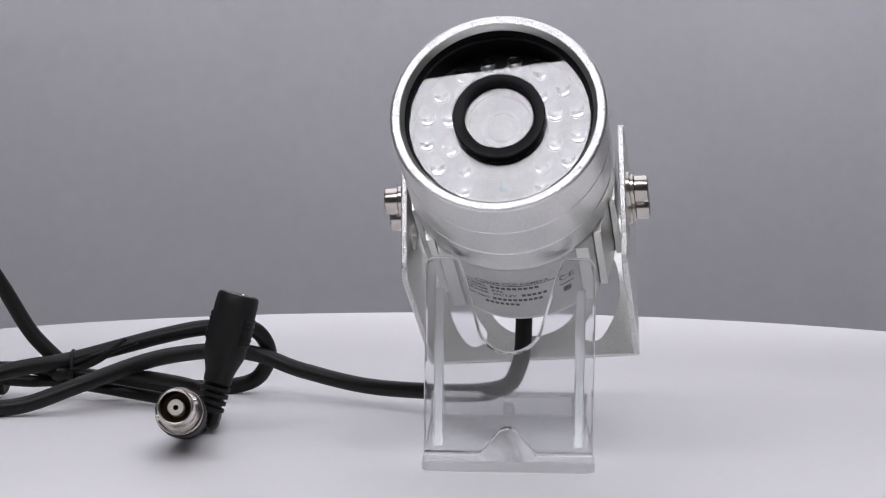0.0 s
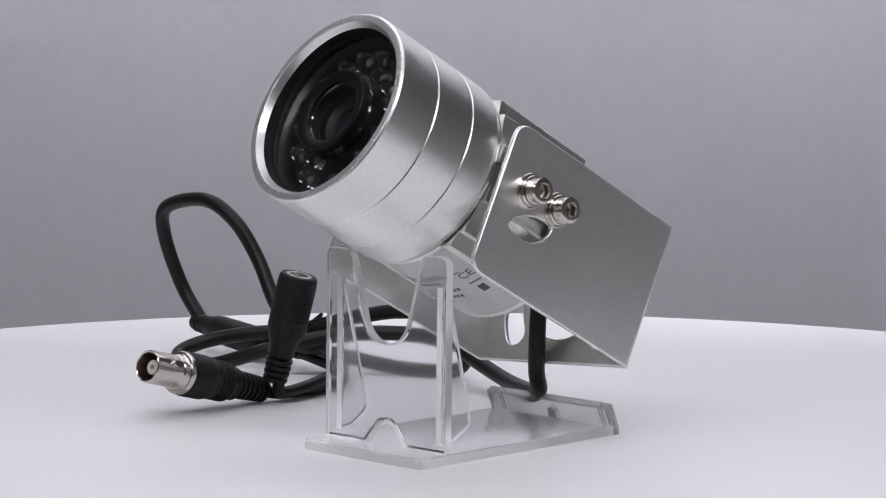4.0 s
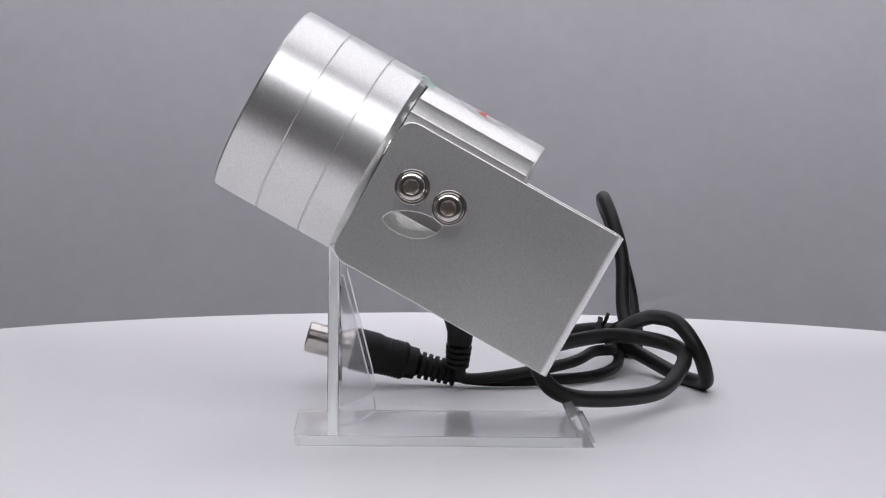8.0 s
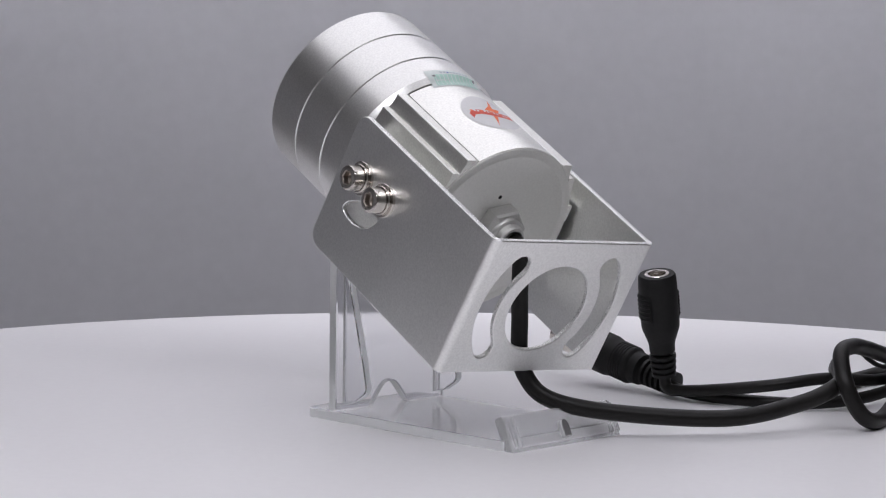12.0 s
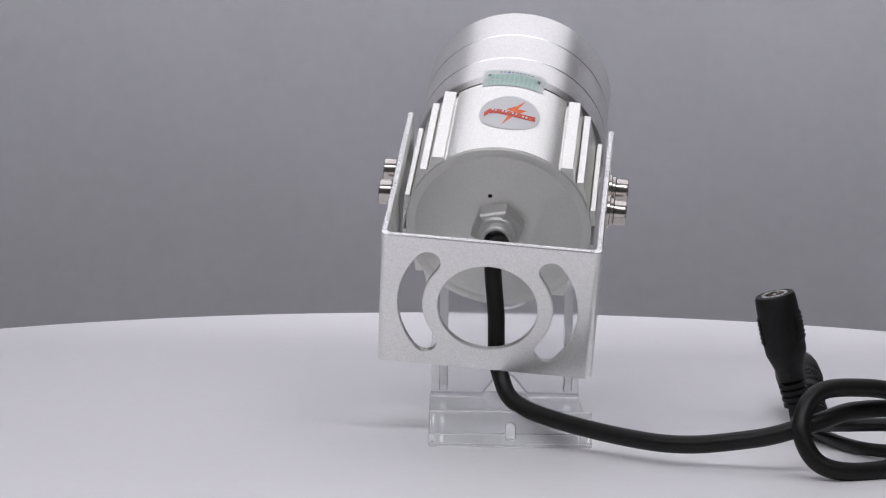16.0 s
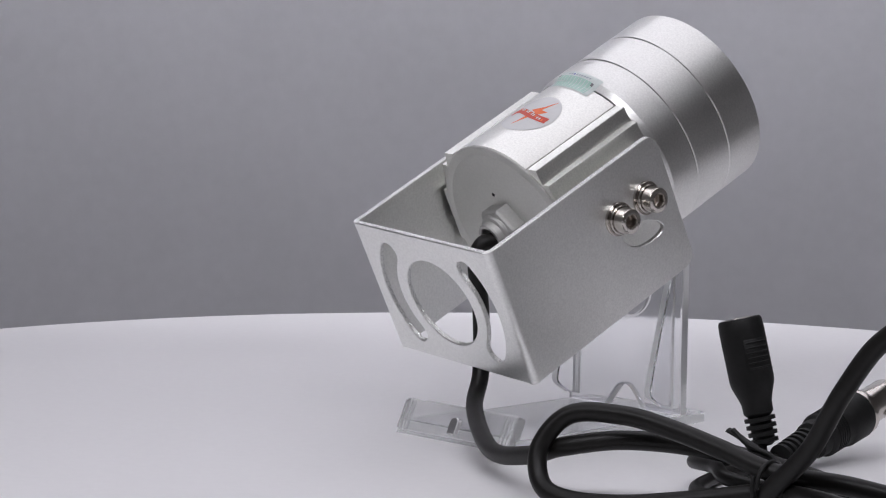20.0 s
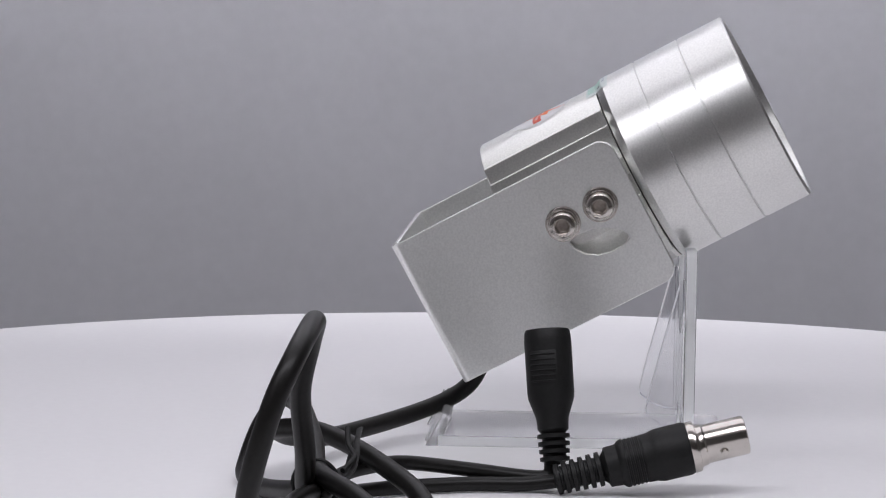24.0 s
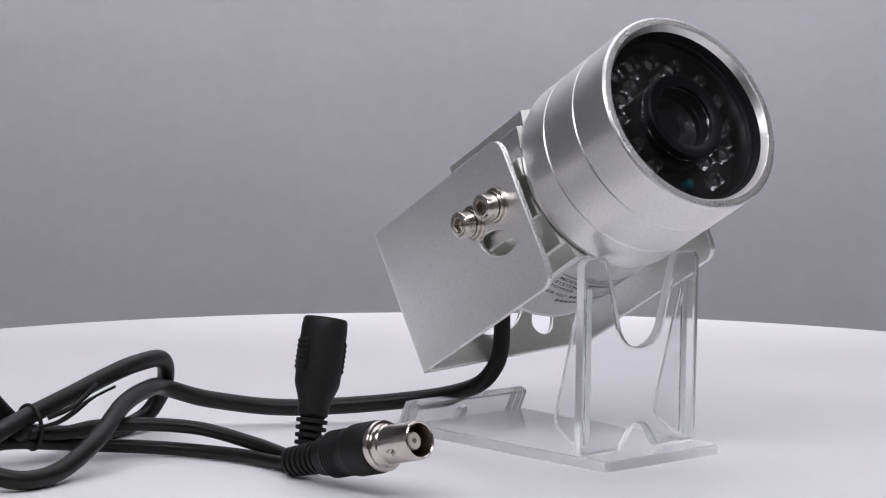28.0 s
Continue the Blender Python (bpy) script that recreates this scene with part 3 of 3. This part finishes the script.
    def blocks(x0, x1, y):
        """An unreadable entry: a row of plain character-sized bars."""
        n = max(2, int((x1 - x0) / 1.45))
        w = (x1 - x0) / n
        return merge(*[strip(x0 + k * w, x0 + k * w + w * 0.72, y - 1.55, y, 0.12) for k in range(n)])

    label = add("rating_label", strip(-24.5, 24.5, -67.6, -33.0, 0.08), FOIL, body, "silver-grey printed rating label")
    row = LABEL_ROW
    add("label_text", words("COLOR CCD CAMERA", -12.0, row[0], 2.05), INK, label)
    add("label_rule", strip(-17, 13, row[0] + 0.5, row[0] + 0.95, 0.12), INK, label)
    add("label_text", words("MODEL", -16.5, row[1], 2.2), INK, label)
    add("label_text_bar", blocks(-8.0, 6.0, row[1]), INK, label)
    add("label_text", words("SYSTEM  PAL", -16.5, row[2], 2.2), INK, label)
    add("label_text", words("POWER  DC12V", -16.5, row[3], 2.2), INK, label)
    add("label_text_bar", blocks(0.5, 8.0, row[3]), INK, label)
    add("label_text", words("SER NO", -16.5, row[4], 2.2), INK, label)
    add("label_text_bar", blocks(-8.0, 6.5, row[4]), INK, label)
    add("label_text_bar", blocks(-10.5, -0.3, row[5]), INK, label)
    add("label_text", words("CE", 11.4, row[1] + 0.6, 4.2), INK, label)
    add("label_mark_bar", strip(11.6, 16.0, row[2] + 0.6, row[2] + 1.5, 0.12), GREY_INK, label)
    add("label_mark", strip(12.4, 14.8, row[3] + 0.8, row[3] + 4.2, 0.12), INK, label)

    # cable: lead, coil, junction, two tails
    lead = [(3.1, 4.0, 57.0), (4.4, 7.8, 55.6), (5.4, 8.9, 50.0), (4.3, 7.8, 37.0), (2.9, 8.8, 19.0), (-5.6, 19.4, 10.0), (-39.6, 46.1, 5.9), (-64.5, 57.4, 9.1), (-80.3, 60.3, 13.9), (-93.2, 50.3, 16.1), (-110.6, 38.1, 14.7), (-130.2, 23.1, 8.8), (-145.9, 16.6, 3.5), (-158.6, 14.1, 2.8), (-166.5, 18.6, 5.0), (-164.5, 28.1, 8.2), (-152.6, 36.3, 11.3)]
    loop = [(-137.0, 45.0, 13.3), (-121.0, 47.5, 17.5), (-108.0, 50.3, 20.8), (-95.5, 53.5, 23.0), (-82.0, 59.3, 22.4), (-76.8, 65.0, 14.5), (-79.8, 68.2, 6.0), (-87.5, 68.0, 2.6), (-102.0, 62.4, 2.5), (-121.5, 53.4, 5.6), (-140.5, 43.6, 9.6)]
    big = [(-136.9, 48.0, 8.4), (-149.1, 47.4, 20.8), (-159.0, 47.7, 36.2), (-167.8, 44.8, 48.9), (-181.1, 42.8, 55.4), (-203.5, 44.8, 51.3), (-209.8, 49.5, 40.2), (-206.3, 54.8, 21.9), (-196.4, 56.3, 9.0)]
    cable = part("cable", tube(smooth_path(lead + loop + big, 14), 2.5, 24), RUBBER, camera_thing, "black round cable coiled and tied")
    jm = along((-197.3, 54.6, 9.4), (-158.0, 50.6, 5.9))
    part("junction", lathe([(0, -2), (2.7, -2), (3.3, 0), (3.3, 1.4), (2.8, 1.8), (2.8, 2.6), (3.4, 3.0), (3.4, 4.4), (2.9, 4.8), (2.9, 5.6), (3.6, 6.2), (3.8, 8), (4.6, 11), (5.0, 14), (5.2, 30), (5.2, 37.6), (4.9, 39.2), (4.3, 39.9), (0, 40.0)], 36), MOULD, cable, "moulded black junction block", jm)
    tail_u = [(-166, 51, 9.6), (-150, 48, 10), (-129.8, 41.7, 8.3), (-118, 41, 9.0), (-108.4, 34.0, 9.6), (-94.0, 25.5, 8.0), (-87.4, 8.4, 5.2), (-86.2, -5.5, 3.4), (-86.0, -11.0, 4.0), (-85.2, -11.6, 8.5)]
    tail_w = [(-166, 50, 6.4), (-150, 47.5, 6), (-140.2, 45.4, 6.4), (-117.4, 42.4, 3.6), (-100.4, 32.0, 2.3), (-91.2, 11.0, 2.2), (-90.2, -4.5, 2.3), (-91, -14, 3.6)]
    part("power_tail", tube(smooth_path(tail_u, 12), 1.9), RUBBER, cable)
    part("video_tail", tube(smooth_path(tail_w, 12), 1.9), RUBBER, cable)

    # power socket on its moulded grip
    dm = along((-86.4, -12.6, 7.4), (-78.5, -10.0, 40.8))
    ribs = []
    for k in range(4):
        y = 0.2 + 2.0 * k
        ribs += [(3.0, y), (3.9 + 0.12 * k, y + 0.15), (3.9 + 0.12 * k, y + 1.15), (3.1, y + 1.3)]
    power = part("power_socket", lathe([(0, -0.6), (1.9, -0.6)] + ribs + [(4.1, 8.6), (4.2, 11.2), (4.6, 12.6), (6.0, 16.6), (6.15, 18.0), (6.2, 31.6), (6.0, 34.0), (5.6, 34.7), (4.1, 34.8), (4.0, 34.4)], 48), MOULD, cable, "black moulded power socket standing upright", dm)
    for side in (-55, 125):
        pad = bmesh.new()
        rows = []
        for k in range(9):
            a = radians(side - 34 + 68 * k / 8)
            rows.append([pad.verts.new((rr * MM * math.cos(a), y * MM, rr * MM * math.sin(a))) for rr, y in ((6.0, 19.4), (6.5, 20.6), (6.5, 28.4), (6.0, 29.2))])
        for a, b in zip(rows, rows[1:]):
            for q in range(3):
                pad.faces.new((a[q], a[q + 1], b[q + 1], b[q]))
        pad.faces.new(rows[0])
        pad.faces.new(rows[-1])
        grip = part("grip_pad", pad, MOULD, power)
        for k in range(6):
            y = 20.9 + 1.4 * k
            part("grip_ridge", tube([(6.48 * math.cos(radians(side + a)), y, 6.48 * math.sin(radians(side + a))) for a in range(-30, 31, 10)], 0.28, 6), MOULD, grip)
    part("contact_ring", lathe([(4.1, 34.6), (3.9, 34.85), (2.9, 34.85), (2.75, 34.4), (2.75, 26.0), (0, 26.0)], 40), STEEL, power, "nickel contact ring")
    part("centre_pin", lathe([(0, 32.6), (0.7, 32.4), (1.0, 31.8), (1.0, 26.0)], 20), BRASS, power, "brass centre pin")

    # coaxial socket: ribbed boot, flange, tube, bayonet studs, insulator
    bx = along((-92.2, -12.6, 3.9), (-90.3, -59.5, 15.8)) @ Matrix.Diagonal((1.0, 1.045, 1.0, 1.0))
    ribs = []
    for k in range(6):
        y = 0.0 + 2.1 * k
        ribs += [(3.2, y), (4.0 + 0.1 * k, y + 0.15), (4.0 + 0.1 * k, y + 1.2), (3.3, y + 1.4)]
    boot = part("boot", lathe([(0, -0.2)] + ribs + [(4.2, 12.8), (5.2, 13.2), (5.4, 16.2), (6.0, 16.8), (6.3, 17.4), (6.3, 18.0), (6.05, 18.1), (6.05, 18.5), (6.3, 18.6), (6.3, 19.0), (6.05, 19.1), (6.05, 19.5), (6.3, 19.6), (6.3, 20.0), (6.05, 20.1), (6.05, 20.5), (6.3, 20.6), (6.3, 21.0), (6.05, 21.1), (6.05, 21.5), (6.3, 21.6), (6.3, 22.0), (6.05, 22.1), (6.05, 22.5), (6.3, 22.6), (6.3, 24.6), (6.6, 25.2), (6.9, 26.4), (6.9, 33.2), (6.6, 34.0), (0, 34.0)], 48), MOULD, cable, "black ribbed boot of the video plug", bx)
    coax = part("coax_socket", lathe([(5.0, 34.0), (6.5, 34.1), (6.65, 34.5), (6.65, 35.6), (6.4, 36.0), (5.8, 36.1), (5.5, 36.6), (5.4, 37.6), (5.05, 38.0), (5.05, 47.6), (4.9, 48.2), (4.6, 48.4), (4.3, 48.2)], 64), STEEL, cable, "nickel coaxial socket with bayonet studs", bx)
    part("bore", lathe([(4.3, 48.2), (4.25, 48.0), (4.25, 39.6), (2.3, 39.4)], 48), BRONZE, coax)
    part("insulator", lathe([(2.3, 39.4), (2.3, 46.0), (2.1, 46.3), (0.75, 46.3), (0.7, 44.0), (0, 44.0)], 32), TEFLON, coax, "off-white insulator")
    part("socket_hole", lathe([(0, 45.2), (0.72, 45.2), (0.72, 44.6), (0, 44.6)], 20), BLACK_IN, coax)
    for a in (90, 270):
        stud = lathe([(0, 6.0), (0.85, 6.0), (1.0, 5.8), (1.0, 4.6)], 20)
        stud.transform(Matrix.Translation((0, 42.0 * MM, 0)) @ Matrix.Rotation(radians(a + 25), 4, "Y") @ Matrix.Rotation(radians(90), 4, "X"))
        part("bayonet_stud", stud, STEEL, coax)

    # wire tie round the bundle, its flat ends sticking out
    ring = []
    for k in range(27):
        a = k * math.tau / 24
        ring.append((-136.5 + 0.06 * k, 45.9 + 5.5 * math.cos(a), 10.0 + 6.0 * math.sin(a)))
    tie = part("wire_tie", tube(smooth_path(ring, 4), 0.6, 10), MOULD, cable, "black wire tie round the coiled cable")
    strip_path = smooth_path([(-136.0, 40.2, 11.0), (-132.0, 38.2, 12.0), (-127.5, 37.6, 14.2), (-123.0, 37.2, 17.0), (-119.0, 36.8, 18.8), (-114.6, 36.6, 20.2)], 6)
    widths = [0.7 + 1.1 * math.sin(math.pi * min(1.0, k / (0.72 * (len(strip_path) - 1)))) + 0.25 * (k / len(strip_path)) for k in range(len(strip_path))]
    part("tie_end", tube(strip_path, widths, 12, 0.4), MOULD, tie, "flat loose end of the tie")
    part("tie_end", tube(smooth_path([(-134.5, 39.4, 13.2), (-129.0, 37.0, 15.6), (-123.5, 38.8, 17.6), (-118.5, 39.4, 21.0)], 6), 0.7, 10), MOULD, tie)
    return camera_thing


# ---- motion of the turntable and of what stands on it ----
TURN = [(0.0, 0.0), (0.3, 0.0), (0.5, -1.1), (0.7, -4.2), (1.0, -8.8), (1.5, -15.4), (2.0, -20.4), (2.5, -25.0), (3.0, -29.8), (3.5, -35.5), (4.5, -47.0), (6.0, -64.5), (7.0, -75.5), (8.0, -87.0), (10.0, -109.95), (12.0, -133.0), (14.5, -161.6), (16.0, -178.5), (18.0, -201.55), (20.0, -225.0), (21.5, -242.3), (23.5, -264.8), (24.0, -270.2), (24.5, -275.8), (25.0, -281.4), (25.5, -287.6), (26.0, -293.4), (27.0, -304.7), (28.0, -316.0)]


def motions(turning):
    for ob in turning:
        walk(ob, [(t, pose(0, 0, 0, 0, 0, a)) for t, a in TURN])


build_setting()
build_softboxes()
build_backdrop_fill()
turning_things = [build_turntable(), build_stand(), build_camera()]
motions(turning_things)
